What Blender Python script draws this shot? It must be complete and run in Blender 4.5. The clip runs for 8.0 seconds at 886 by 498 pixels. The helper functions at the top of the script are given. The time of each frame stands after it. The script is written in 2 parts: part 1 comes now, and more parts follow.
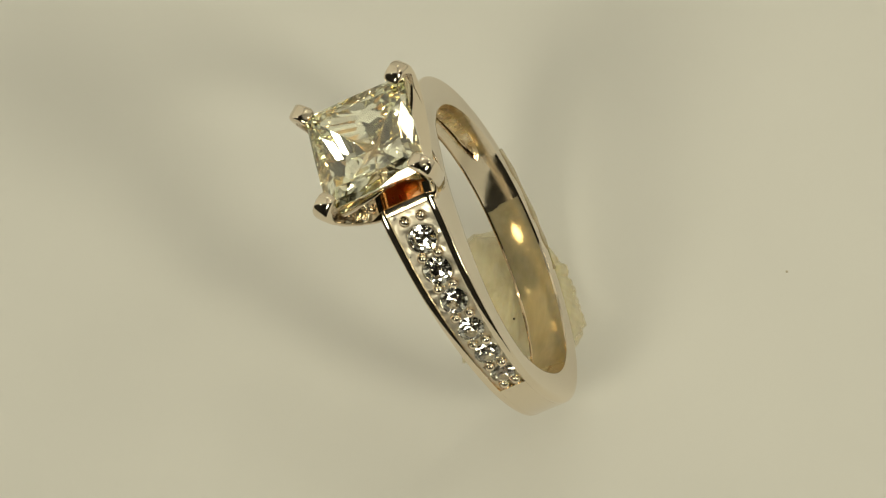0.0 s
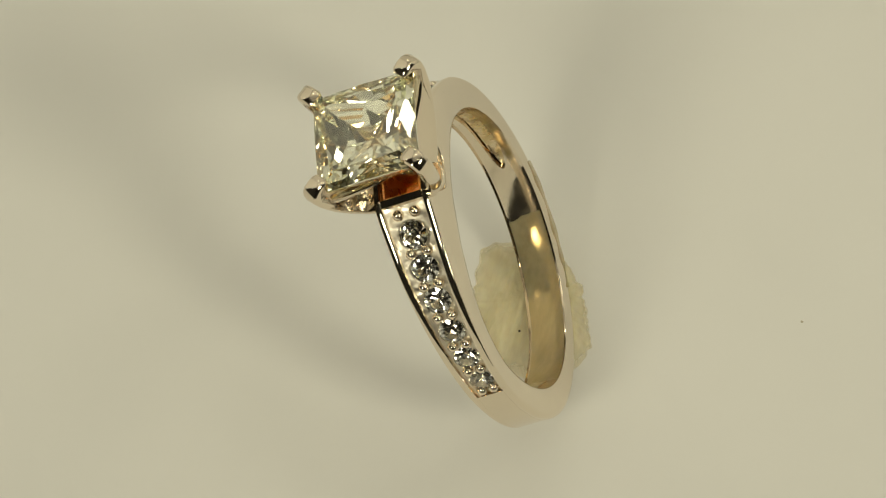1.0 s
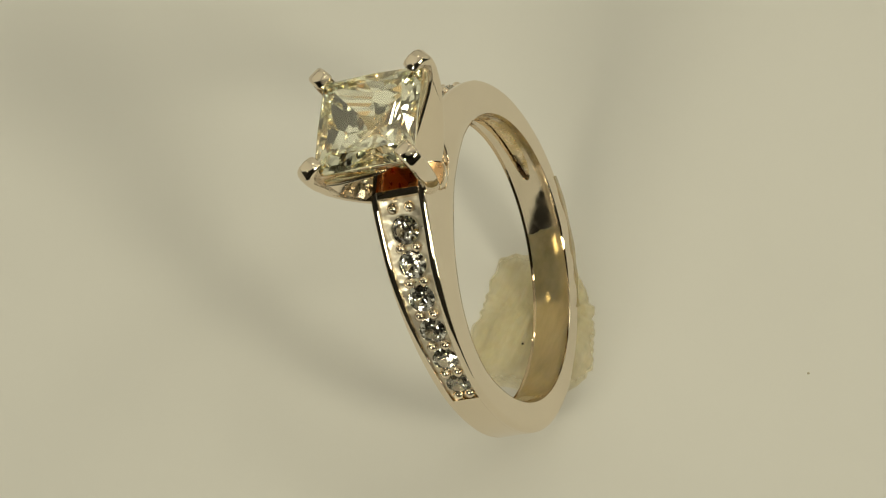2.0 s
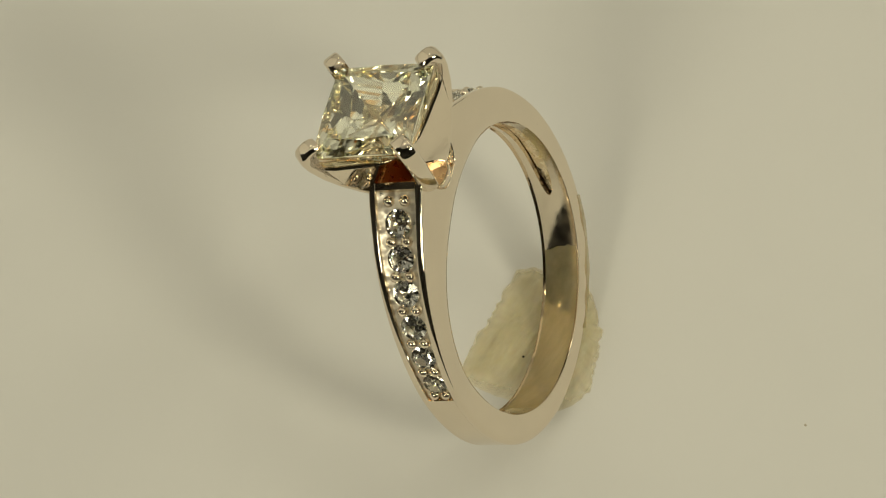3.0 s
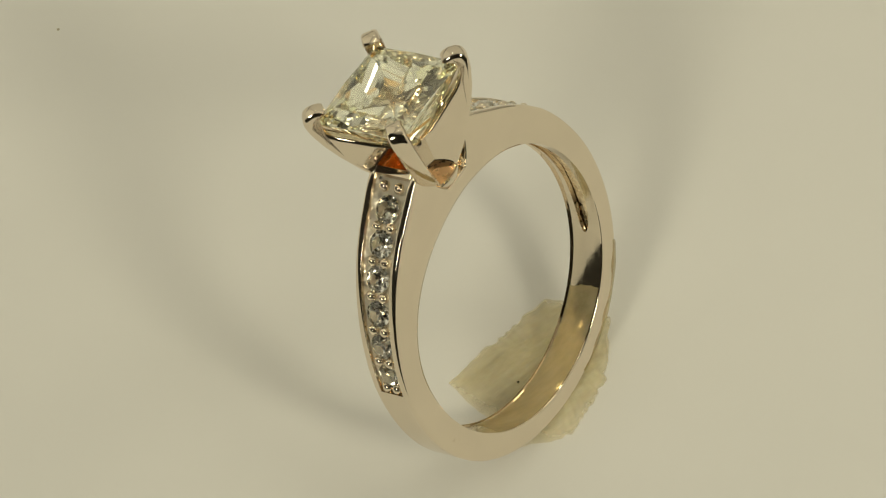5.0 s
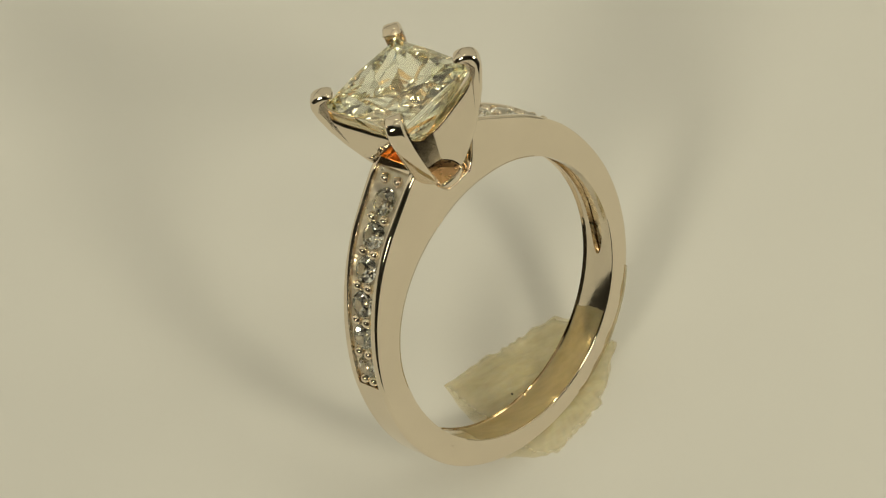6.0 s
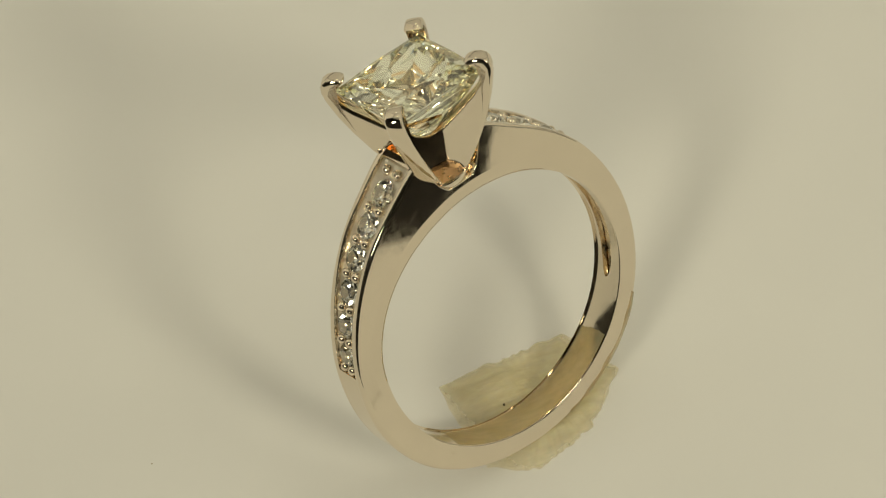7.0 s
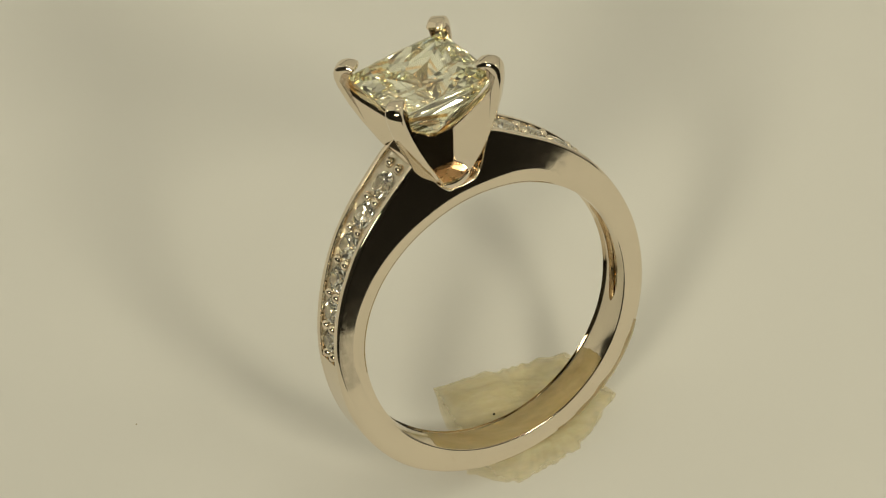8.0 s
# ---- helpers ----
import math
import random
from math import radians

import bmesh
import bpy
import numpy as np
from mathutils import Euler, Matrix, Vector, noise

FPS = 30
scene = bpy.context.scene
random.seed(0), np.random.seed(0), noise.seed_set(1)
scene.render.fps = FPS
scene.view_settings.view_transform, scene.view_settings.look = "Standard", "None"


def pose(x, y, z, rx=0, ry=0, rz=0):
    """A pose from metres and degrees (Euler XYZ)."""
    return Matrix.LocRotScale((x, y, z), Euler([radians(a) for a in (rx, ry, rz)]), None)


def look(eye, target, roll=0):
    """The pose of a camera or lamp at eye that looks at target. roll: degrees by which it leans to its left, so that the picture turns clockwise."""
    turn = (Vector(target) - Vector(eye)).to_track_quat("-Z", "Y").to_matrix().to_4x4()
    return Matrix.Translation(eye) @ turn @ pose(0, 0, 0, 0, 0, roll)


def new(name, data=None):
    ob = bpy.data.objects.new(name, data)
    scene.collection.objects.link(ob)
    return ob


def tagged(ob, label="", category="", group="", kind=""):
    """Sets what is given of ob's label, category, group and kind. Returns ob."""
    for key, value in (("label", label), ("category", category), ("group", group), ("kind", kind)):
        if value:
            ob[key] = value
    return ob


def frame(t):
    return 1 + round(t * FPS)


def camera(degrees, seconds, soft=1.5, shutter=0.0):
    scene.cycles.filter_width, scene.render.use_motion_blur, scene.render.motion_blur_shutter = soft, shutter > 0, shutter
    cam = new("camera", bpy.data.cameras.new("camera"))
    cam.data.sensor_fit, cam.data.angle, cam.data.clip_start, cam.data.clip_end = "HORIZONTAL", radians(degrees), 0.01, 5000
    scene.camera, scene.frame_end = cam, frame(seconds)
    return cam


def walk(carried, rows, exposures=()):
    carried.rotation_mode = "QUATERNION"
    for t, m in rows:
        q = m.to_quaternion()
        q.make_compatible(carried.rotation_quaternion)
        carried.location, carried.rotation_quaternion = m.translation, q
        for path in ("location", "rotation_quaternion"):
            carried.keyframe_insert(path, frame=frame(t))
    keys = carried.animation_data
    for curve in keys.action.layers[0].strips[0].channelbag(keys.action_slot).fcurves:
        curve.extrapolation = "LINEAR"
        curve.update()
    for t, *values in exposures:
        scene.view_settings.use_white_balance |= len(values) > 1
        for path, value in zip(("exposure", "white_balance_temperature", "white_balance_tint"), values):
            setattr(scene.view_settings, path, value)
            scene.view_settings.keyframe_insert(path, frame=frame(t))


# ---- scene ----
cam = camera(12.0, 8.0, soft=1.2)
# light goes round many times inside the stones
scene.cycles.max_bounces = scene.cycles.glossy_bounces = scene.cycles.transmission_bounces = 24
MM = 0.001

# the camera stands still on its support and looks down on the turntable
EYE = pose(0, -122.32 * MM, (211.77 + 1.13) * MM) @ pose(0, 0, 0, 90 - 58.63, 0, -0.11) @ pose(0, 0, 0, 0, 0, 6.07)
walk(cam, [(0.0, EYE), (8.0, EYE)], exposures=[(0.0, 0.12, 6500, 10), (1.5, 0.10, 6505, 10), (2.8, -0.01, 6550, 10.5), (3.0, -0.01, 6550, 10.5), (3.5, 0.01, 6550, 10.5), (4.0, 0.04, 6550, 10.5), (4.5, 0.07, 6550, 10.5), (6.0, 0.07, 6560, 11), (8.0, 0.06, 6570, 11)])

# ---------------------------------------------------------------- world and lamps
world = bpy.data.worlds.new("dim_room")
scene.world = world
world.use_nodes = True
world.node_tree.nodes["Background"].inputs[0].default_value = (0.9, 0.85, 0.72, 1)
world.node_tree.nodes["Background"].inputs[1].default_value = 0.02


def lamp(name, azimuth, height, reach, size, watts, tint):
    """A soft lamp over the turntable: azimuth and elevation in degrees, distance in metres."""
    a, e = radians(azimuth), radians(height)
    data = bpy.data.lights.new(name, "AREA")
    data.shape, data.size, data.energy, data.color = "DISK", size, watts, tint
    ob = new(name, data)
    ob.matrix_basis = look((reach * math.cos(e) * math.cos(a), reach * math.cos(e) * math.sin(a), reach * math.sin(e)), (0, 0, 0.006))
    return ob


WARM = (1.0, 0.935, 0.69)
lamp("lamp_front_left", 240, 40, 0.40, 0.10, 0.355, WARM)
lamp("lamp_front_right", -38, 40, 0.40, 0.10, 0.355, WARM)
lamp("lamp_back", 30, 42, 0.30, 0.06, 0.03, WARM)
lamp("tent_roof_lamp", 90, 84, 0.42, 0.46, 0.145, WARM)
# small unseen lamps, added to put sparkles in the stones
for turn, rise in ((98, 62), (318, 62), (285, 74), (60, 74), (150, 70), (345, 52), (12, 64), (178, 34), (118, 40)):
    lamp("sparkle_lamp", turn, rise, 0.36, 0.023, 0.011, WARM)


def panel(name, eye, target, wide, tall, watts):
    """An unseen fill lamp before a side of the light tent, added to brighten the diamond."""
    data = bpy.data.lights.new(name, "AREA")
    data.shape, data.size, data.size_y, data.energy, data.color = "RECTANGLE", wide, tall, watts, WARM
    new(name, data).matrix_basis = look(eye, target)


panel("back_fill_panel", (0, 0.328, 0.215), (0, 0, 0.215), 0.50, 0.40, 0.06)
panel("west_fill_panel", (-0.257, 0.177, 0.215), (0, 0.177, 0.215), 0.29, 0.40, 0.075)
panel("east_fill_panel", (0.257, 0.14, 0.235), (0, 0.14, 0.235), 0.36, 0.36, 0.07)


# ---------------------------------------------------------------- materials
def material(name):
    mat = bpy.data.materials.new(name)
    mat.use_nodes = True
    nodes = mat.node_tree.nodes
    return mat, nodes, mat.node_tree.links, nodes["Principled BSDF"]


def add(nodes, kind, **values):
    node = nodes.new(kind)
    for key, value in values.items():
        node.inputs[key.replace("_", " ")].default_value = value
    return node


def metal(name, colour, rough, grain=0.02):
    mat, nodes, links, bsdf = material(name)
    bsdf.inputs["Metallic"].default_value = 1.0
    coord = nodes.new("ShaderNodeTexCoord")
    fine = add(nodes, "ShaderNodeTexNoise", Scale=2600.0, Detail=4.0)
    broad = add(nodes, "ShaderNodeTexNoise", Scale=350.0, Detail=3.0)
    for tex in (fine, broad):
        links.new(coord.outputs["Object"], tex.inputs["Vector"])
    tone = nodes.new("ShaderNodeMix")
    tone.data_type = "RGBA"
    tone.inputs[6].default_value = (*colour, 1)
    tone.inputs[7].default_value = (*[c * 0.9 for c in colour], 1)
    links.new(broad.outputs["Fac"], tone.inputs["Factor"])
    links.new(tone.outputs[2], bsdf.inputs["Base Color"])
    wear = nodes.new("ShaderNodeMapRange")
    wear.inputs["From Min"].default_value, wear.inputs["From Max"].default_value = 0.3, 0.75
    wear.inputs["To Min"].default_value, wear.inputs["To Max"].default_value = rough * 0.6, rough * 1.7
    links.new(fine.outputs["Fac"], wear.inputs["Value"])
    links.new(wear.outputs["Result"], bsdf.inputs["Roughness"])
    bump = nodes.new("ShaderNodeBump")
    bump.inputs["Strength"].default_value, bump.inputs["Distance"].default_value = grain, 0.0001
    links.new(broad.outputs["Fac"], bump.inputs["Height"])
    links.new(bump.outputs["Normal"], bsdf.inputs["Normal"])
    return mat


def gem(name, tint, ior):
    """Diamond: clear, strongly refracting; a few facets are tinted warm or cool to stand in for dispersed light."""
    mat = bpy.data.materials.new(name)
    mat.use_nodes = True
    nodes, links = mat.node_tree.nodes, mat.node_tree.links
    nodes.remove(nodes["Principled BSDF"])
    glass = nodes.new("ShaderNodeBsdfGlass")
    facet = nodes.new("ShaderNodeAttribute")
    facet.attribute_name = "facet"
    fire_tint = nodes.new("ShaderNodeValToRGB")
    fire_tint.color_ramp.interpolation = "CONSTANT"
    stops = fire_tint.color_ramp.elements
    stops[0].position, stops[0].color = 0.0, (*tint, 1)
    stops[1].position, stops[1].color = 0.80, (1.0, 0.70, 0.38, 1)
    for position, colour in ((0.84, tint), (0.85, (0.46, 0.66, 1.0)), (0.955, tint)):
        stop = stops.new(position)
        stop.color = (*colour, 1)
    links.new(facet.outputs["Fac"], fire_tint.inputs["Fac"])
    links.new(fire_tint.outputs["Color"], glass.inputs["Color"])
    glass.inputs["Roughness"].default_value = 0.0
    glass.inputs["IOR"].default_value = ior
    links.new(glass.outputs[0], nodes["Material Output"].inputs["Surface"])
    return mat


def paper(name, colour):
    mat, nodes, links, bsdf = material(name)
    coord = nodes.new("ShaderNodeTexCoord")
    fibre = add(nodes, "ShaderNodeTexNoise", Scale=1800.0, Detail=5.0)
    cloud = add(nodes, "ShaderNodeTexNoise", Scale=60.0, Detail=3.0)
    for tex in (fibre, cloud):
        links.new(coord.outputs["Object"], tex.inputs["Vector"])
    tone = nodes.new("ShaderNodeMix")
    tone.data_type = "RGBA"
    tone.inputs[6].default_value = (*colour, 1)
    tone.inputs[7].default_value = (*[c * 0.95 for c in colour], 1)
    links.new(cloud.outputs["Fac"], tone.inputs["Factor"])
    links.new(tone.outputs[2], bsdf.inputs["Base Color"])
    bsdf.inputs["Roughness"].default_value = 0.6
    bump = nodes.new("ShaderNodeBump")
    bump.inputs["Strength"].default_value, bump.inputs["Distance"].default_value = 0.05, 0.00005
    links.new(fibre.outputs["Fac"], bump.inputs["Height"])
    links.new(bump.outputs["Normal"], bsdf.inputs["Normal"])
    return mat


def plain(name, colour, rough=0.6):
    mat, nodes, links, bsdf = material(name)
    coord = nodes.new("ShaderNodeTexCoord")
    tex = add(nodes, "ShaderNodeTexNoise", Scale=30.0, Detail=5.0)
    links.new(coord.outputs["Object"], tex.inputs["Vector"])
    tone = nodes.new("ShaderNodeMix")
    tone.data_type = "RGBA"
    tone.inputs[6].default_value = (*colour, 1)
    tone.inputs[7].default_value = (*[c * 0.7 for c in colour], 1)
    links.new(tex.outputs["Fac"], tone.inputs["Factor"])
    links.new(tone.outputs[2], bsdf.inputs["Base Color"])
    bsdf.inputs["Roughness"].default_value = rough
    bsdf.inputs["Specular IOR Level"].default_value = 0.1
    return mat


def wax(name, clearness=(1.0, 0.97, 0.88), thick=0.0, spread=0.21):
    """Soft wax; clearness tints what shines through, thick and spread say how much does."""
    mat, nodes, links, bsdf = material(name)
    coord = nodes.new("ShaderNodeTexCoord")
    drawn = nodes.new("ShaderNodeMapping")
    drawn.inputs["Scale"].default_value = (1.0, 0.22, 1.0)
    drawn.inputs["Rotation"].default_value = (0, 0, radians(12))
    links.new(coord.outputs["Object"], drawn.inputs["Vector"])
    streak = add(nodes, "ShaderNodeTexNoise", Scale=1500.0, Detail=4.0, Roughness=0.5)
    broad = add(nodes, "ShaderNodeTexNoise", Scale=420.0, Detail=5.0)
    links.new(drawn.outputs["Vector"], streak.inputs["Vector"])
    links.new(coord.outputs["Object"], broad.inputs["Vector"])
    both = nodes.new("ShaderNodeMath")
    both.operation = "MULTIPLY_ADD"
    both.inputs[1].default_value = 0.55
    links.new(streak.outputs["Fac"], both.inputs[0])
    half_broad = nodes.new("ShaderNodeMath")
    half_broad.operation = "MULTIPLY"
    half_broad.inputs[1].default_value = 0.45
    links.new(broad.outputs["Fac"], half_broad.inputs[0])
    links.new(half_broad.outputs[0], both.inputs[2])
    ramp = nodes.new("ShaderNodeValToRGB")
    ramp.color_ramp.elements[0].position, ramp.color_ramp.elements[0].color = 0.34, (0.64, 0.56, 0.32, 1)
    ramp.color_ramp.elements[1].position, ramp.color_ramp.elements[1].color = 0.66, (0.84, 0.76, 0.49, 1)
    links.new(both.outputs[0], ramp.inputs["Fac"])
    links.new(ramp.outputs["Color"], bsdf.inputs["Base Color"])
    bsdf.inputs["Roughness"].default_value = 0.5
    bsdf.inputs["Subsurface Weight"].default_value = 0.4
    bsdf.inputs["Subsurface Radius"].default_value = (1.0, 0.8, 0.4)
    bsdf.inputs["Subsurface Scale"].default_value = 0.0006
    bump = nodes.new("ShaderNodeBump")
    bump.inputs["Strength"].default_value, bump.inputs["Distance"].default_value = 0.3, 0.0001
    links.new(both.outputs[0], bump.inputs["Height"])
    links.new(bump.outputs["Normal"], bsdf.inputs["Normal"])
    clear = nodes.new("ShaderNodeBsdfTransparent")
    clear.inputs["Color"].default_value = (*clearness, 1)
    mix = nodes.new("ShaderNodeMixShader")
    # thinner and thicker places let more and less light through
    thin = nodes.new("ShaderNodeMapRange")
    thin.inputs["From Min"].default_value, thin.inputs["From Max"].default_value = 0.32, 0.7
    thin.inputs["To Min"].default_value, thin.inputs["To Max"].default_value = 0.57 + thick - spread, 0.57 + thick + spread
    patch = add(nodes, "ShaderNodeTexNoise", Scale=260.0, Detail=6.0, Roughness=0.62)
    links.new(drawn.outputs["Vector"], patch.inputs["Vector"])
    links.new(patch.outputs["Fac"], thin.inputs["Value"])
    edge = nodes.new("ShaderNodeAttribute")
    edge.attribute_name = "thinness"
    let = nodes.new("ShaderNodeMath")
    let.operation, let.use_clamp = "MULTIPLY_ADD", True
    let.inputs[1].default_value = 0.4
    links.new(edge.outputs["Fac"], let.inputs[0])
    links.new(thin.outputs["Result"], let.inputs[2])
    links.new(let.outputs[0], mix.inputs["Fac"])
    links.new(bsdf.outputs[0], mix.inputs[1])
    links.new(clear.outputs[0], mix.inputs[2])
    links.new(mix.outputs[0], nodes["Material Output"].inputs["Surface"])
    return mat


WHITE_GOLD = metal("white_gold", (0.83, 0.735, 0.595), 0.055, 0.018)
SATIN_GOLD = metal("white_gold_cast", (0.88, 0.82, 0.70), 0.42, 0.08)
BASE_GOLD = metal("yellowish_gold", (0.88, 0.74, 0.52), 0.26, 0.08)
SOLDER = metal("yellow_solder", (0.92, 0.47, 0.19), 0.34, 0.08)
MOUND = metal("orange_solder", (0.92, 0.64, 0.38), 0.3, 0.12)
INNER_GOLD = metal("white_gold_satin", (0.80, 0.71, 0.57), 0.13, 0.06)
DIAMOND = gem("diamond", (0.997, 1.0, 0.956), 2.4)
MELEE = gem("melee_diamond", (1.0, 1.0, 0.99), 1.9)
PAPER = paper("white_paper", (0.8, 0.8, 0.78))
DARK = plain("dark_cloth", (0.008, 0.007, 0.006), 0.95)
FABRIC = paper("white_fabric", (0.8, 0.8, 0.79))
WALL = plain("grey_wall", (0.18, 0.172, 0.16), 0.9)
WAX = wax("soft_wax", thick=-0.08)
AMBER = wax("thin_amber_wax", (0.83, 0.73, 0.52), 0.10, 0.14)
DUST = plain("dust", (0.58, 0.53, 0.42), 0.9)


# ---------------------------------------------------------------- building helpers
def part(name, bm, mat, parent=None, label="", sharp=None):
    """One bmesh, in millimetres, linked as one mesh object under its thing."""
    bmesh.ops.scale(bm, vec=(MM, MM, MM), verts=bm.verts)
    bmesh.ops.recalc_face_normals(bm, faces=bm.faces)
    mesh = bpy.data.meshes.new(name)
    bm.to_mesh(mesh)
    bm.free()
    mesh.materials.append(mat)
    if sharp is not None:
        for face in mesh.polygons:
            face.use_smooth = True
        mesh.set_sharp_from_angle(angle=radians(sharp))
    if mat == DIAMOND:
        # a number for every small facet below the girdle; it picks its painted flash colour
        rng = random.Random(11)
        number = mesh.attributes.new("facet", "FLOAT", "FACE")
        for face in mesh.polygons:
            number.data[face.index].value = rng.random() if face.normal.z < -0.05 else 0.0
    ob = new(name, mesh)
    ob.parent = parent
    return tagged(ob, label)


def share(ob, m):
    """The same mesh again, as an object of its own beside ob."""
    twin = new(ob.name.split(".")[0], ob.data)
    twin.parent = ob.parent
    twin.matrix_basis = m
    return twin


def solid(planes, size=20.0):
    """The convex body inside all planes, each (normal, point)."""
    bm = bmesh.new()
    bmesh.ops.create_cube(bm, size=size)
    for normal, point in planes:
        cut = bmesh.ops.bisect_plane(bm, geom=bm.verts[:] + bm.edges[:] + bm.faces[:], plane_co=point, plane_no=normal, clear_outer=True)
        edges = [e for e in cut["geom_cut"] if isinstance(e, bmesh.types.BMEdge)]
        if edges:
            bmesh.ops.edgeloop_fill(bm, edges=edges)
    bmesh.ops.remove_doubles(bm, verts=bm.verts, dist=0.002)
    bmesh.ops.recalc_face_normals(bm, faces=bm.faces)
    return bm


def tilted(azimuth, slope, up):
    """Unit normal of a facet that falls away towards azimuth; slope in degrees from level; up: 1 crown, -1 pavilion."""
    a, s = radians(azimuth), radians(slope)
    return Vector((math.sin(s) * math.cos(a), math.sin(s) * math.sin(a), up * math.cos(s)))


def princess(half):
    """A square stone: large table, plain bezels with stars, and chevron pairs that meet on the diagonals below."""
    rng = random.Random(4)
    planes = [(Vector((0, 0, 1)), Vector((0, 0, 0.44)))]
    for q in range(4):
        a = 90 * q
        ca, sa = math.cos(radians(a)), math.sin(radians(a))
        out = lambda x, y, z: Vector((x * ca - y * sa, x * sa + y * ca, z))
        planes.append((Vector((ca, sa, 0)), out(half, 0, 0)))
        planes.append((tilted(a + 45, 90, 1), tilted(a + 45, 90, 1) * (half * 1.395)))
        # crown: bezel, corner and star facets
        planes.append((tilted(a, 27, 1), out(half, 0, 0.05)))
        planes.append((tilted(a + 45, 20, 1), tilted(a + 45, 90, 1) * (half * 1.395) + Vector((0, 0, 0.04))))
        for side in (-1, 1):
            planes.append((tilted(a + side * 20, 19, 1), out(half - 0.5, side * (half - 0.5), 0.27)))
            planes.append((tilted(a + side * 7, 31, 1), out(half - 0.12, side * 1.75, 0.095)))
            planes.append((tilted(a + side * 3.5, 34, 1), out(half - 0.09, side * 0.7, 0.085)))
            planes.append((tilted(a + side * 5, 22, 1), out(half - 0.62, side * 1.1, 0.345)))
        # pavilion, steep at the girdle and flatter towards the culet
        planes.append((tilted(a, 64, -1), out(half, 0, -0.07)))
        c, z = half, -0.07
        for d, fall, end in ((3, 1.85, 2.76), (5, 1.68, 2.48), (7.5, 1.52, 2.15), (10, 1.38, 1.78), (13.5, 1.24, 1.38), (17, 1.11, 0.95), (21, 1.02, 0.5), (25, 0.94, 0.0)):
            slope = math.degrees(math.atan(fall / (math.cos(radians(d)) + math.sin(radians(d)))))
            for side in (-1, 1):
                planes.append((tilted(a + side * (d + rng.uniform(-0.8, 0.8)), slope + rng.uniform(-0.7, 0.7), -1), out(c, side * c, z)))
            c, z = end, z - fall * (c - end)
    return solid(planes)


def brilliant(r):
    planes = [(Vector((0, 0, 1)), Vector((0, 0, 0.31 * r)))]
    for k in range(16):
        planes.append((tilted(22.5 * k, 90, 1), tilted(22.5 * k, 90, 1) * r))
        planes.append((tilted(22.5 * k + 11.25, 42, -1), tilted(22.5 * k + 11.25, 90, 1) * r * 1.0 + Vector((0, 0, -0.05 * r))))
        planes.append((tilted(22.5 * k + 11.25, 40, 1), tilted(22.5 * k + 11.25, 90, 1) * r + Vector((0, 0, 0.03 * r))))
    for k in range(8):
        planes.append((tilted(45 * k, 40.5, -1), Vector((0, 0, -0.87 * r))))
        planes.append((tilted(45 * k, 34, 1), tilted(45 * k, 90, 1) * 0.97 * r + Vector((0, 0, 0.03 * r))))
        planes.append((tilted(45 * k + 22.5, 22, 1), tilted(45 * k + 22.5, 90, 1) * 0.63 * r + Vector((0, 0, 0.27 * r))))
    bm = solid(planes)
    return bm


def lerp(x, knots):
    """Smooth value between knots (x, value)."""
    return float(np.interp(x, [k[0] for k in knots], [k[1] for k in knots]))


# ---------------------------------------------------------------- the room
def slab(name, x0, x1, y0, y1, z0, z1, mat, label, category="", bevel=0.0):
    bm = bmesh.new()
    bmesh.ops.create_cube(bm, size=1.0)
    for v in bm.verts:
        v.co = Vector(((x0 + x1) / 2 + v.co.x * (x1 - x0), (y0 + y1) / 2 + v.co.y * (y1 - y0), (z0 + z1) / 2 + v.co.z * (z1 - z0)))
    if bevel:
        bmesh.ops.bevel(bm, geom=bm.edges[:], offset=bevel, segments=2, affect="EDGES")
    ob = part(name, bm, mat)
    return tagged(ob, label, category, kind="structure")


slab("table_top", -499, 499, -559, 499, -40, -2, DARK, "black cloth covered table top under the turntable", "table", 3)
sheet = slab("backdrop_sheet", -240, 240, -57, 225, -1.99, -1.0, PAPER, "white paper sheet round the turntable", "paper")
sheet.matrix_basis = pose(0, 0, 0, 0, 0, 7)
slab("front_sheet", -240, 45, -140, -30, -0.985, -0.7, PAPER, "white paper sheet before the turntable", "paper")
slab("tent_wall_east", 260, 264, -60, 330, -1.9, 420, FABRIC, "white fabric side of the light tent", "light tent")
slab("tent_wall_west", -264, -260, 25, 330, -1.9, 420, FABRIC, "white fabric side of the light tent", "light tent")
slab("tent_wall_north", -264, 264, 331, 335, -1.9, 420, FABRIC, "white fabric back of the light tent", "light tent")
slab("tent_roof", -264, 264, -60, 335, 421, 425, FABRIC, "white fabric roof of the light tent", "light tent")
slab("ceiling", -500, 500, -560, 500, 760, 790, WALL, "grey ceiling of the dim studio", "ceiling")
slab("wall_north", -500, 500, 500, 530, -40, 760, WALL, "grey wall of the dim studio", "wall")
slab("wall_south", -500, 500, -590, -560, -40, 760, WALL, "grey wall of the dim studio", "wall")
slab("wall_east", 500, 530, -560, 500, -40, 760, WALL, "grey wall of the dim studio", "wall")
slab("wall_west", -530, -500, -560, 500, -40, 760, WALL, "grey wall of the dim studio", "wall")


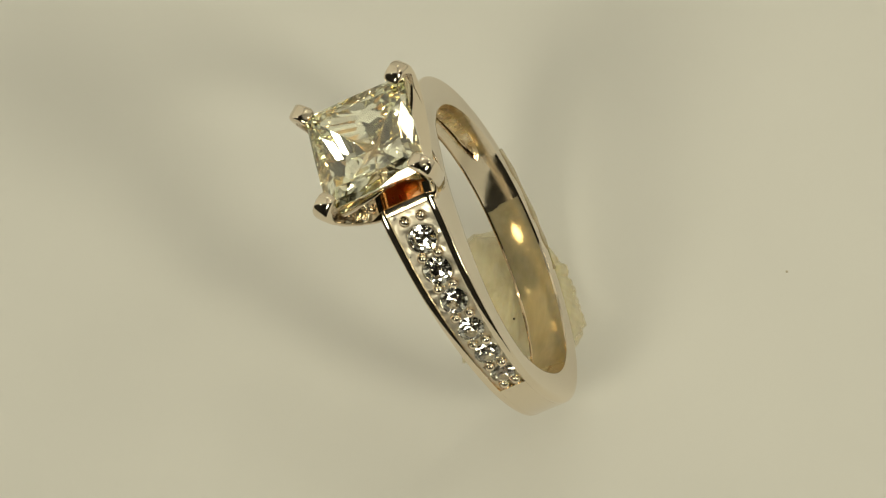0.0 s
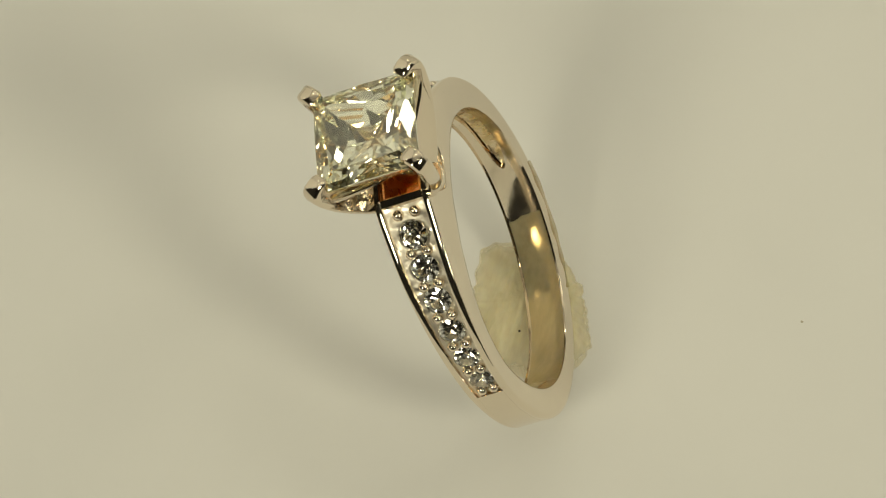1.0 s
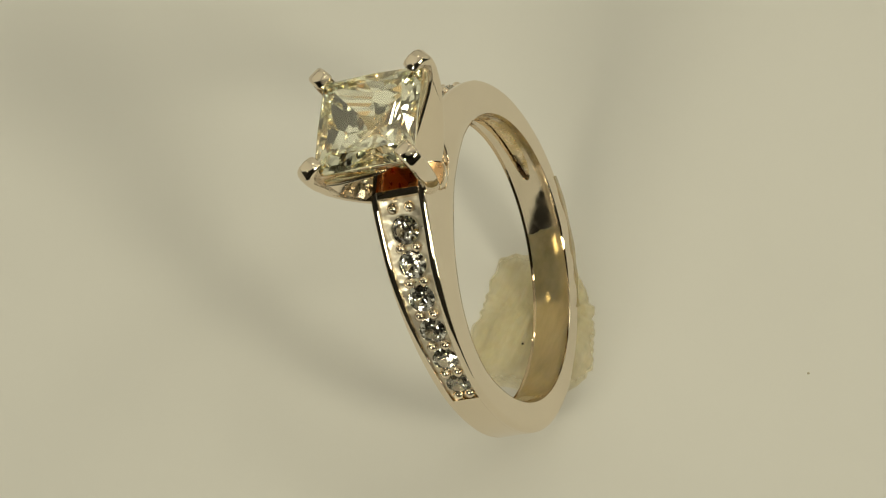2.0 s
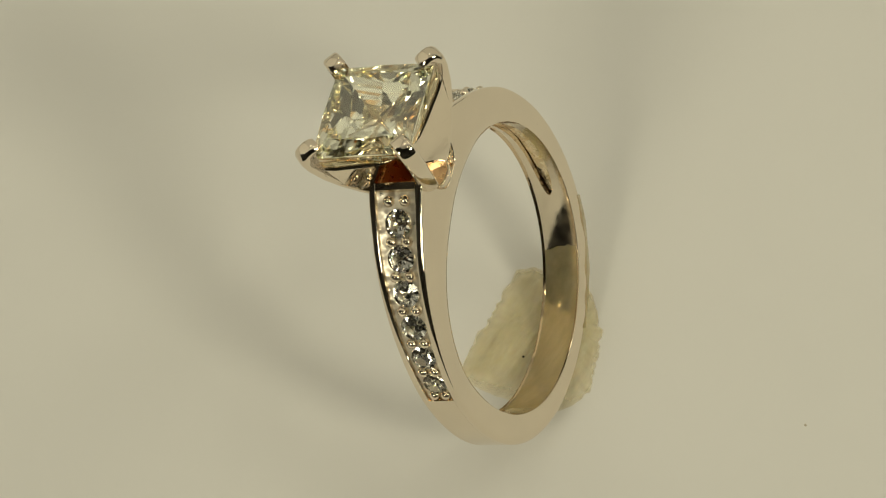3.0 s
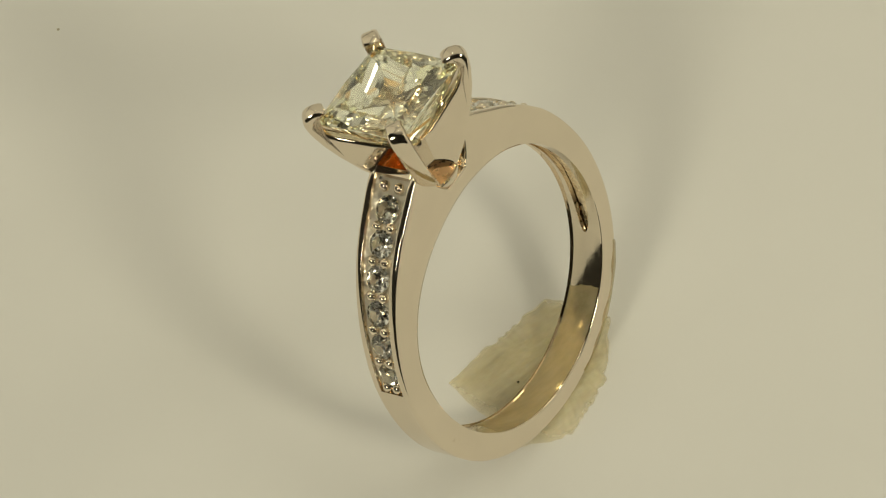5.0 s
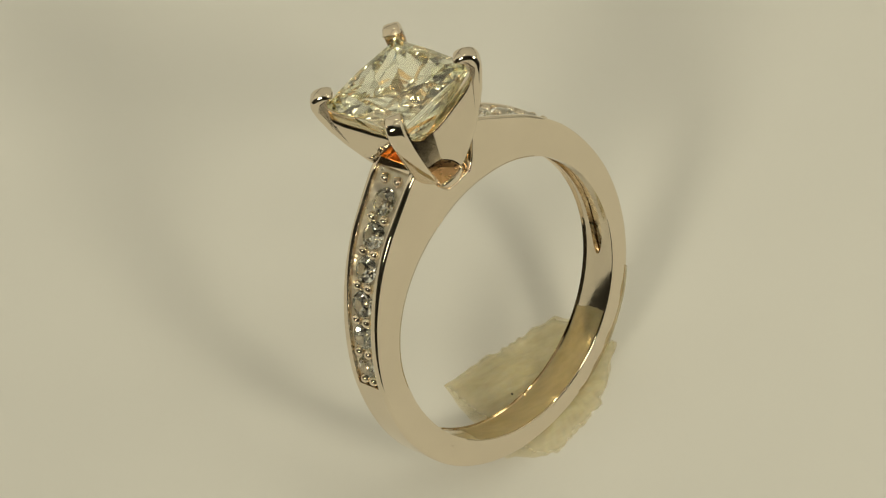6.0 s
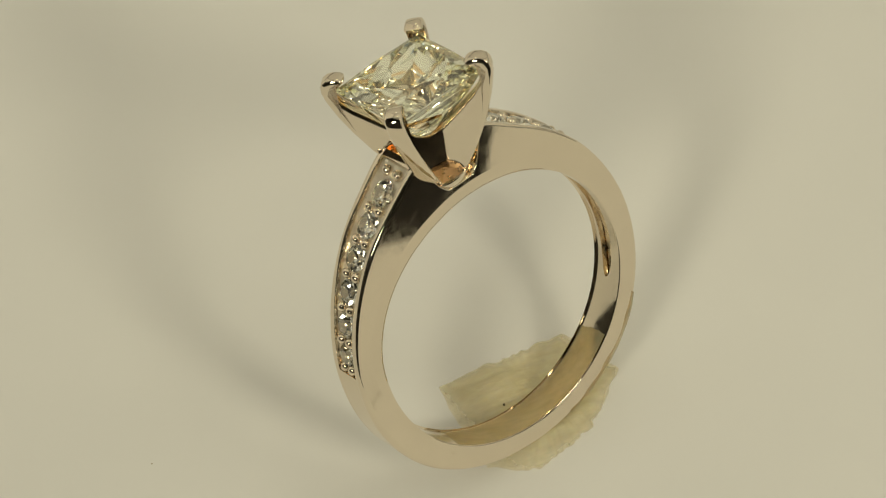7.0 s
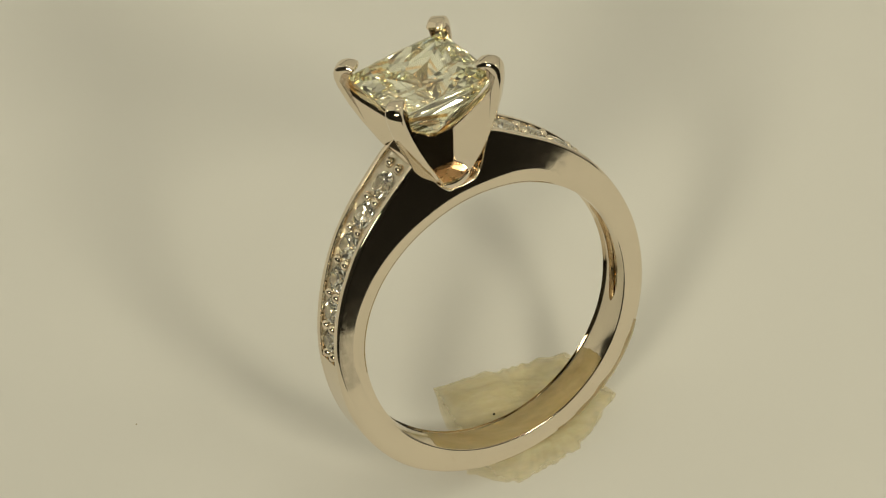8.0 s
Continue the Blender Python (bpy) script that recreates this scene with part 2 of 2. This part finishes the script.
def disc(r, z0, z1, steps=128, rim=0.4):
    bm = bmesh.new()
    rings = []
    for radius, z in ((r - rim, z0), (r, z0 + rim), (r, z1 - rim), (r - rim, z1)):
        rings.append([bm.verts.new((radius * math.cos(2 * math.pi * k / steps), radius * math.sin(2 * math.pi * k / steps), z)) for k in range(steps)])
    for a, b in zip(rings, rings[1:]):
        for k in range(steps):
            bm.faces.new((a[k], a[(k + 1) % steps], b[(k + 1) % steps], b[k]))
    bm.faces.new(rings[0][::-1])
    bm.faces.new(rings[-1])
    return bm


def turntable():
    thing = tagged(new("turntable"), "round motor turntable with a plain white paper top", "turntable")
    part("plate", disc(PLATE, -0.9, -0.3), DARK, thing, "dark plate edge", 40)
    part("paper_top", disc(PLATE - 0.2, -0.296, 0.0, rim=0.05), PAPER, thing, "white paper disc", 40)
    for x, y, r, seed in ((20.66, 8.4, 0.075, 3), (-31.5, -2.9, 0.09, 5), (1.0, -17.4, 0.05, 9)):
        bm = bmesh.new()
        bmesh.ops.create_icosphere(bm, subdivisions=2, radius=r)
        for v in bm.verts:
            v.co *= 1 + 0.5 * noise.noise(v.co * 9 + Vector((seed, 0, 0)))
            v.co.z *= 0.5
            v.co += Vector((x, y, r * 0.25))
        part("dust_speck", bm, DUST, thing, "tiny dark dust speck")
    return thing


PLATE = 45.0

# ---------------------------------------------------------------- the ring
# ring space: x along the finger, y along the shank, z towards the big stone; the origin is the middle of the hole
HOLE = 8.14
HOLE_OFF = Vector((0.27, -0.42))
SHIFT = 0.25
OUTER = [(0, 12.35), (11.0, 12.0), (21, 11.22), (32, 10.78), (45, 10.34), (54, 10.1), (66, 9.88), (78, 9.78), (92, 9.76), (110, 9.86), (135, 10.08), (180, 10.12)]
HALF = [(0, 1.62), (11, 1.68), (30, 1.54), (55, 1.32), (80, 1.18), (110, 1.18), (180, 1.2)]
PAVE_FROM, PAVE_TO = 12.6, 82.0
STONES = [21, 30.9, 41.4, 52.6, 64, 75.4]
BEADS = [15.0, 26, 36.2, 47, 58.3, 69.7, 80.2]


def smooth(angle, knots, span=5.0):
    """The knots' polyline, rounded off over a span of degrees."""
    at = [abs(angle) + span * (k - 5) / 5 for k in range(11)]
    return sum(lerp(abs(a), knots) for a in at) / 11


def outer(angle):
    return smooth(angle, OUTER) - (0.14 if angle > 0 else 0.0) * max(0.0, 1 - (abs(angle) - 24) ** 2 / 700)


def half(angle):
    return smooth(angle, HALF, 9.0)


def channel(angle):
    return half(angle) - 0.42


def slot_width(angle):
    """Half width of the open gallery behind the side stones, inside the band."""
    f = (angle - 84) / 33 if angle > 0 else (angle + 47) / 23
    return 0.5 * max(0.0, 1 - f ** 4) ** 0.5


def sway(angle):
    """The band runs a little askew: how far its lower part stands off along the finger."""
    return -0.25 * ((1 - math.cos(radians(angle))) / 2) ** 3


def soften(angle):
    """How far the inner edge is rounded off: worn wide over the shoulders, tighter along the lower back."""
    return lerp(angle, [(-180, 0.14), (-140, 0.16), (-112, 0.4), (-80, 1.0), (30, 1.0), (60, 0.5), (85, 0.16), (150, 0.14), (180, 0.22)])


def inside(angle):
    """Distance of the finger hole from the ring's middle; the hole lies a little off it."""
    a = radians(angle)
    return HOLE_OFF.x * math.sin(a) + HOLE_OFF.y * math.cos(a) + HOLE + 0.28 * max(0.0, -math.cos(a)) ** 2


def shank(ring):
    marks = (10.4, 10.7, 12.55, 12.65, PAVE_TO - 0.1, PAVE_TO + 0.1, 24.1, 24.4, 69.6, 69.9, 51.1, 51.5, 116.5, 116.9)
    stops = sorted(set([float(a) for a in np.linspace(-180, 180, 481)[:-1]] + [s * a for s in (-1, 1) for a in marks]))
    bm = bmesh.new()
    rings = []
    for angle in stops:
        a = abs(angle)
        w, ro, ri = half(angle), outer(angle), inside(angle)
        cut = PAVE_FROM < a < PAVE_TO
        depth = 0.86 if cut else 0.0
        s = slot_width(angle)
        slot = 0.4 if s > 0.05 else 0.0
        s = max(s, 0.05)
        c = channel(angle) if a > 10.5 else w * 0.7
        if a <= 10.5:
            ro = lerp(a, [(0, 9.05), (5.5, 9.15), (8, 9.8), (10.4, 11.3)])
        q = soften(angle)
        # crisp rims along the stones, rounder below
        e = min(1.0, (ro - ri) / 2.2) * lerp(a, [(80, 0.36), (100, 1.0)])
        crown = lambda x: ri + 0.16 * (x / w) ** 2
        k = min(1.0, (outer(angle) - ri) / 2.2) * soften(angle)
        edge = w - 0.32 * soften(angle)
        right = [(s * 0.9, crown(s) + slot), (s, crown(s))]
        right += [(s + (edge - s) * f, crown(s + (edge - s) * f)) for f in (0.3, 0.6, 0.85, 1.0)]
        right += [(w - 0.18 * q, ri + 0.19 * k), (w - 0.09 * q, ri + 0.36 * k), (w - 0.04 * q, ri + 0.58 * k), (w - 0.012 * q, ri + 0.82 * k), (w, ri + 1.05 * k), (w, ri + 1.1 * k),
                  (w, ro - 0.48 * e), (w, ro - 0.42 * e), (w - 0.02 * e, ro - 0.28 * e), (w - 0.07 * e, ro - 0.15 * e), (w - 0.15 * e, ro - 0.05 * e), (w - 0.25 * e, ro),
                  (c + 0.06, ro), (c + 0.02, ro - 0.02), (c, ro - 0.09 if cut else ro), (c - 0.03, ro - depth)]
        loop = right + [(-x, r) for x, r in right[::-1]]
        sn, cs = math.sin(radians(angle)), math.cos(radians(angle))
        rings.append([bm.verts.new((x + sway(angle), r * sn + SHIFT, r * cs)) for x, r in loop])
    for a, b in zip(rings, rings[1:] + rings[:1]):
        for k in range(len(a)):
            bm.faces.new((a[k], a[(k + 1) % len(a)], b[(k + 1) % len(a)], b[k]))
    ob = part("shank", bm, WHITE_GOLD, ring, "polished white gold band with pave channels", 38)
    # the finger side is only satin-finished
    ob.data.materials.append(INNER_GOLD)
    for face in ob.data.polygons:
        at = face.center / MM
        angle = math.degrees(math.atan2(at.y - SHIFT, at.z))
        if math.hypot(at.y - SHIFT, at.z) < inside(angle) + 0.17 and abs(at.x - sway(angle)) < half(angle) - 0.2:
            face.material_index = 1
    return ob


def blade_profile():
    """Half of a crossed plate: distance from the middle along the diagonal, and height."""
    rim = [(0.0, 9.25), (1.3, 9.3), (1.8, 9.66), (2.5, 10.62), (3.2, 11.78), (3.85, 13.0), (4.37, 14.18), (4.73, 15.32), (4.82, 15.9), (4.78, 16.22), (4.64, 16.46), (4.38, 16.61), (4.0, 16.66), (3.66, 16.6), (3.46, 16.46), (3.44, 16.3)]
    seat = [(3.7, 16.12), (4.05, 15.98), (4.2, 15.72), (4.1, 15.5), (3.85, 15.0), (3.36, 14.46), (2.72, 13.92), (1.95, 13.26), (1.1, 12.63), (0.0, 11.95)]
    return rim + seat


def prong(ring, turn):
    pts = blade_profile()
    bm = bmesh.new()
    t = 0.5
    rows = []
    for y, inset in ((-t, 0.27), (-t, 0.22), (-t + 0.03, 0.12), (-t + 0.1, 0.04), (-t + 0.22, 0.0), (t - 0.22, 0.0), (t - 0.1, 0.04), (t - 0.03, 0.12), (t, 0.22), (t, 0.27)):
        row = []
        for k, (d, z) in enumerate(pts):
            here = Vector((d, z))
            if 0 < k < len(pts) - 1 and inset:
                e1, e2 = Vector(pts[k]) - Vector(pts[k - 1]), Vector(pts[k + 1]) - Vector(pts[k])
                nrm = (Vector((-e1.y, e1.x)).normalized() + Vector((-e2.y, e2.x)).normalized()).normalized()
                here += nrm * inset
            row.append(bm.verts.new((here.x, y, here.y)))
        rows.append(row)
    count = len(pts)
    for a, b in zip(rows, rows[1:]):
        for k in range(count):
            bm.faces.new((a[k], a[(k + 1) % count], b[(k + 1) % count], b[k]))
    bm.faces.new(rows[0])
    bm.faces.new(rows[-1][::-1])
    bmesh.ops.triangulate(bm, faces=[f for f in bm.faces if len(f.verts) > 4])
    bmesh.ops.rotate(bm, verts=bm.verts, cent=(0, 0, 0), matrix=Matrix.Rotation(radians(turn), 3, "Z"))
    return part("prong", bm, WHITE_GOLD, ring, "polished flared white gold prong blade", 30)


def ring_thing():
    ring = tagged(new("engagement_ring"), "polished white gold ring with square diamond, leaning in wax", "ring")
    shank(ring)
    for q in range(4):
        prong(ring, 45 + 90 * q)
    # the foot of the head: a half-moon rim on either flank, filled with a low mound of solder
    bm = bmesh.new()
    rows = []
    for reach, z in ((1.2, 8.8), (1.55, 8.98), (1.66, 9.16), (1.71, 9.36), (1.73, 9.5), (1.72, 9.55), (1.66, 9.58), (1.2, 9.6)):
        rows.append([bm.verts.new((reach * math.cos(2 * math.pi * k / 64), reach * math.sin(2 * math.pi * k / 64), z)) for k in range(64)])
    for a, b in zip(rows, rows[1:]):
        for k in range(64):
            bm.faces.new((a[k], a[(k + 1) % 64], b[(k + 1) % 64], b[k]))
    bm.faces.new(rows[0][::-1])
    bm.faces.new(rows[-1])
    part("head_base", bm, WHITE_GOLD, ring, "rounded half-moon foot under the prongs", 40)
    bm = bmesh.new()
    rows = []
    for j in range(1, 11):
        f = j / 10
        rows.append([])
        for k in range(48):
            a = 2 * math.pi * k / 48
            x, y = 1.69 * f * math.cos(a), 1.69 * f * math.sin(a)
            rows[-1].append(bm.verts.new((x, y, 9.56 + 0.62 * (1 - f) ** 1.1 + 0.16 * (1 - f) * noise.noise(Vector((x * 3, y * 3, 3))))))
    top = bm.verts.new((0, 0, 10.18))
    for k in range(48):
        bm.faces.new((top, rows[0][k], rows[0][(k + 1) % 48]))
    for a, b in zip(rows, rows[1:]):
        for k in range(48):
            bm.faces.new((a[k], b[k], b[(k + 1) % 48], a[(k + 1) % 48]))
    part("solder_mound", bm, MOUND, ring, "orange-tinted solder between the prongs", 180)
    for side in (-1, 1):
        bm = bmesh.new()
        lean = math.tan(radians(10.0))
        for x in (-1.05, 1.05):
            for y, z in ((9.5 * lean - 0.35, 9.62), (9.5 * lean + 0.1, 9.62), (11.3 * lean + 0.1, 11.45), (11.3 * lean - 0.02, 11.45)):
                bm.verts.new((x, side * y + SHIFT, z))
        bm.verts.ensure_lookup_table()
        v = list(bm.verts)
        bm.faces.new(v[:4])
        bm.faces.new(v[4:])
        for k in range(4):
            bm.faces.new((v[k], v[(k + 1) % 4], v[4 + (k + 1) % 4], v[4 + k]))
        part("solder_fillet", bm, SOLDER, ring, "reddish gold solder against the shoulder")
    bm = princess(2.98)
    bmesh.ops.translate(bm, verts=bm.verts, vec=(0, 0, 15.72))
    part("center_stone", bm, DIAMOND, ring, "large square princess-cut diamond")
    for side in (-1, 1):
        bm = bmesh.new()
        rows = []
        for angle in np.linspace(PAVE_FROM - 0.3, PAVE_TO + 0.3, 300):
            row = []
            for k in range(25):
                x = (k / 12 - 1) * (channel(angle) + 0.02)
                r = outer(side * angle) - 0.33 + 0.08 * abs(k / 12 - 1) ** 3 + 0.07 * noise.noise(Vector((x * 2.2, angle * 0.45, side)))
                for n, at in enumerate(STONES):
                    away = math.hypot(x, radians(angle - at) * outer(angle))
                    size = 0.80 - 0.022 * n
                    if away < size + 0.06:
                        r = min(r, outer(side * angle) - 0.33 - (size + 0.06 - away) * 0.95)
                a = radians(angle * side)
                row.append(bm.verts.new((x, r * math.sin(a) + SHIFT, r * math.cos(a))))
            rows.append(row)
        for a, b in zip(rows, rows[1:]):
            for k in range(24):
                bm.faces.new((a[k], a[k + 1], b[k + 1], b[k]))
        part("pave_bed", bm, SATIN_GOLD, ring, "hand-cut bright metal bed between the small stones", 180)
    for side in (-1, 1):
        bm = bmesh.new()
        rows = []
        for angle in np.linspace(52, 116, 160) if side > 0 else np.linspace(25, 69, 110):
            row = []
            for k in range(9):
                x = (k / 4 - 1) * slot_width(side * angle) * 0.88
                pit = 0.5 + 0.5 * math.cos(radians((angle - 21) / 10.9 * 360))
                r = inside(side * angle) + 0.33 - 0.07 * (1 - abs(k / 4 - 1) ** 2) * pit + 0.03 * noise.noise(Vector((x * 2, angle * 0.2, 3 + side)))
                a = radians(angle * side)
                row.append(bm.verts.new((x, r * math.sin(a) + SHIFT, r * math.cos(a))))
            rows.append(row)
        for a, b in zip(rows, rows[1:]):
            for k in range(8):
                bm.faces.new((a[k], a[k + 1], b[k + 1], b[k]))
        part("gallery_bed", bm, BASE_GOLD, ring, "rough open gallery inside the band", 180)
    first = None
    for side in (-1, 1):
        for k, angle in enumerate(STONES):
            r = 0.80 - 0.022 * k
            m = Matrix.Translation((0, SHIFT * MM, 0)) @ Matrix.Rotation(radians(-side * angle), 4, "X") @ Matrix.Translation((0, 0, (outer(side * angle) - 0.24) * MM))
            tilt = math.degrees(math.atan2(outer(angle - 1) - outer(angle + 1), radians(2) * outer(angle)))
            m = m @ pose(0, 0, 0, -side * tilt, 0, 17 * k)
            if first is None:
                first = part("side_stone", brilliant(0.8), MELEE, ring, "small round brilliant diamond")
                first.matrix_basis = m @ Matrix.Diagonal((r / 0.8, r / 0.8, r / 0.8, 1))
            else:
                share(first, m @ Matrix.Diagonal((r / 0.8, r / 0.8, r / 0.8, 1)))
    bead = None
    for side in (-1, 1):
        for k, angle in enumerate(BEADS):
            for x in (-1, 1):
                gap = 0.50 - 0.026 * k
                m = Matrix.Translation((0, SHIFT * MM, 0)) @ Matrix.Rotation(radians(-side * angle), 4, "X") @ Matrix.Translation((x * gap * MM, 0, (outer(side * angle) - 0.29) * MM))
                if bead is None:
                    bm = bmesh.new()
                    bmesh.ops.create_uvsphere(bm, u_segments=14, v_segments=9, radius=0.33)
                    for v in bm.verts:
                        v.co.z *= 1.15
                    bead = part("bead", bm, WHITE_GOLD, ring, "round white gold bead", 180)
                    bead.matrix_basis = m
                else:
                    share(bead, m)
    return ring


RING_AT = Matrix(((0.83811, -0.31148, -0.44782, 2.517), (0.26746, 0.95014, -0.16030, 1.870), (0.47543, 0.01457, 0.87964, 9.5), (0, 0, 0, 1)))
RING_AT.translation *= MM
WAX_AT = pose(5.1 * MM, 4.7 * MM, 0)


def wax_lump():
    """A soft lump, pressed out unevenly: its reach by direction, then a low uneven top."""
    bm = bmesh.new()
    corners = [Vector(c) for c in ((-3.1, -4.9), (2.9, -4.2), (4.0, -1.5), (2.5, 2.6), (-0.6, 5.5), (-3.9, 3.3))]

    def reach(a):
        """Distance from the middle to the straight-sided outline in direction a."""
        way = Vector((math.cos(radians(a)), math.sin(radians(a))))
        best = 9.0
        for p, q in zip(corners, corners[1:] + corners[:1]):
            normal = Vector((q.y - p.y, p.x - q.x))
            if way.dot(normal) > 0:
                best = min(best, p.dot(normal) / way.dot(normal))
        return best

    around, out = 180, 40
    middle = bm.verts.new((0, 0, 0.9))
    rings = []
    for j in range(1, out + 1):
        row = []
        for i in range(around):
            a = -180 + 360 * i / around
            f = j / out
            edge = reach(a) + 0.32 * noise.noise(Vector((3 * math.cos(radians(a)), 3 * math.sin(radians(a)), 2))) + 0.18 * noise.noise(Vector((9 * math.cos(radians(a)), 9 * math.sin(radians(a)), 4)))
            x, y = f * edge * math.cos(radians(a)), f * edge * math.sin(radians(a))
            lumps = 0.62 + 0.5 * noise.noise(Vector((x * 0.45, y * 0.45, 1))) + 0.22 * noise.noise(Vector((x * 1.3, y * 0.7, 5))) + 0.07 * noise.noise(Vector((x * 5, y * 1.6, 8))) + 0.03 * noise.noise(Vector((x * 12, y * 5, 2)))
            # the ring has pressed a bank up along its band
            across = (x - 1.9) * 0.95 + (y + 1.0) * 0.31
            lumps += 0.75 * math.exp(-((across - 0.9) / 0.8) ** 2)
            row.append(bm.verts.new((x, y, max(0.003, lumps) * max(0.0, 1 - f ** 3) + 0.003)))
        rings.append(row)
    for i in range(around):
        bm.faces.new((middle, rings[0][i], rings[0][(i + 1) % around]))
    for a, b in zip(rings, rings[1:]):
        for i in range(around):
            bm.faces.new((a[i], b[i], b[(i + 1) % around], a[(i + 1) % around]))
    ob = part("wax_lump", bm, WAX, None, "", 60)
    # the lump thins out towards its rim
    thinness = ob.data.attributes.new("thinness", "FLOAT", "POINT")
    for n, point in enumerate(thinness.data):
        point.value = 0.0 if n == 0 else (((n - 1) // around + 1) / out) ** 5
    bm = bmesh.new()
    bmesh.ops.create_icosphere(bm, subdivisions=2, radius=0.07)
    bmesh.ops.translate(bm, verts=bm.verts, vec=(-0.3, -1.9, 0.72))
    part("grit_speck", bm, DARK, ob, "tiny dark grain of grit")
    # a ragged film of wax that clings to the outside of the band
    bm = bmesh.new()
    back = WAX_AT.inverted() @ RING_AT
    rows = []
    for i in range(281):
        angle = 121 + 46 * i / 280
        rows.append([])
        for k in range(81):
            v = k / 40 - 1
            fade = max(0.0, 1 - v ** 6) * max(0.0, 1 - ((angle - 144) / 23) ** 6)
            x = 0.45 + v * (0.85 + 0.15 * noise.noise(Vector((angle * 0.12, 4, v))))
            thick = fade * (0.12 + 0.10 * noise.noise(Vector((angle * 0.1, v * 1.2, 1))) + 0.025 * noise.noise(Vector((angle * 0.4, v * 3, 6)))) - 0.02
            over = max(0.0, x - half(angle) + 0.1)
            r = outer(angle) + thick - 1.2 * over ** 1.5
            a = radians(angle)
            p = back @ (Vector((x + sway(angle), r * math.sin(a) + SHIFT, r * math.cos(a))) * MM) / MM
            rows[-1].append(bm.verts.new((p.x, p.y, max(p.z, 0.01))))
    for a, b in zip(rows, rows[1:]):
        for k in range(80):
            bm.faces.new((a[k], a[k + 1], b[k + 1], b[k]))
    part("wax_film", bm, WAX, ob, "thin ragged wax film clinging to the band", 60)
    # a smooth thin film inside the band, where the wax was pressed up
    bm = bmesh.new()
    rows = []
    for i in range(201):
        angle = 137 + 82 * i / 200
        rows.append([])
        for k in range(41):
            v = k / 20 - 1
            x = v * (half(angle) - 0.16)
            rag = 0.5 * noise.noise(Vector((angle * 0.07, v * 0.9, 7))) + 0.2 * noise.noise(Vector((angle * 0.3, v * 3, 2)))
            fade = min(1.0, (angle - 137) / 8, (219 - angle) / 10) + rag * 0.5
            r = inside(angle) + 0.16 * (x / half(angle)) ** 2 - (0.035 if fade > 0.25 else -0.03)
            a = radians(angle)
            p = back @ (Vector((x + sway(angle), r * math.sin(a) + SHIFT, r * math.cos(a))) * MM) / MM
            rows[-1].append(bm.verts.new(p))
    for a, b in zip(rows, rows[1:]):
        for k in range(40):
            bm.faces.new((a[k], a[k + 1], b[k + 1], b[k]))
    part("inner_wax_film", bm, AMBER, ob, "smooth amber wax film inside the band", 60)
    return tagged(ob, "yellowish translucent wax lump pressed flat under the ring", "wax")


table = turntable()
ring = ring_thing()
lump = wax_lump()

def motions():
    """The turntable turns evenly and carries the ring and its wax."""
    times = [0.5 * k for k in range(17)]
    for thing, at in ((table, Matrix.Identity(4)), (ring, RING_AT), (lump, WAX_AT)):
        walk(thing, [(t, pose(0, 0, 0, 0, 0, -8.97 * t) @ at) for t in times])


motions()
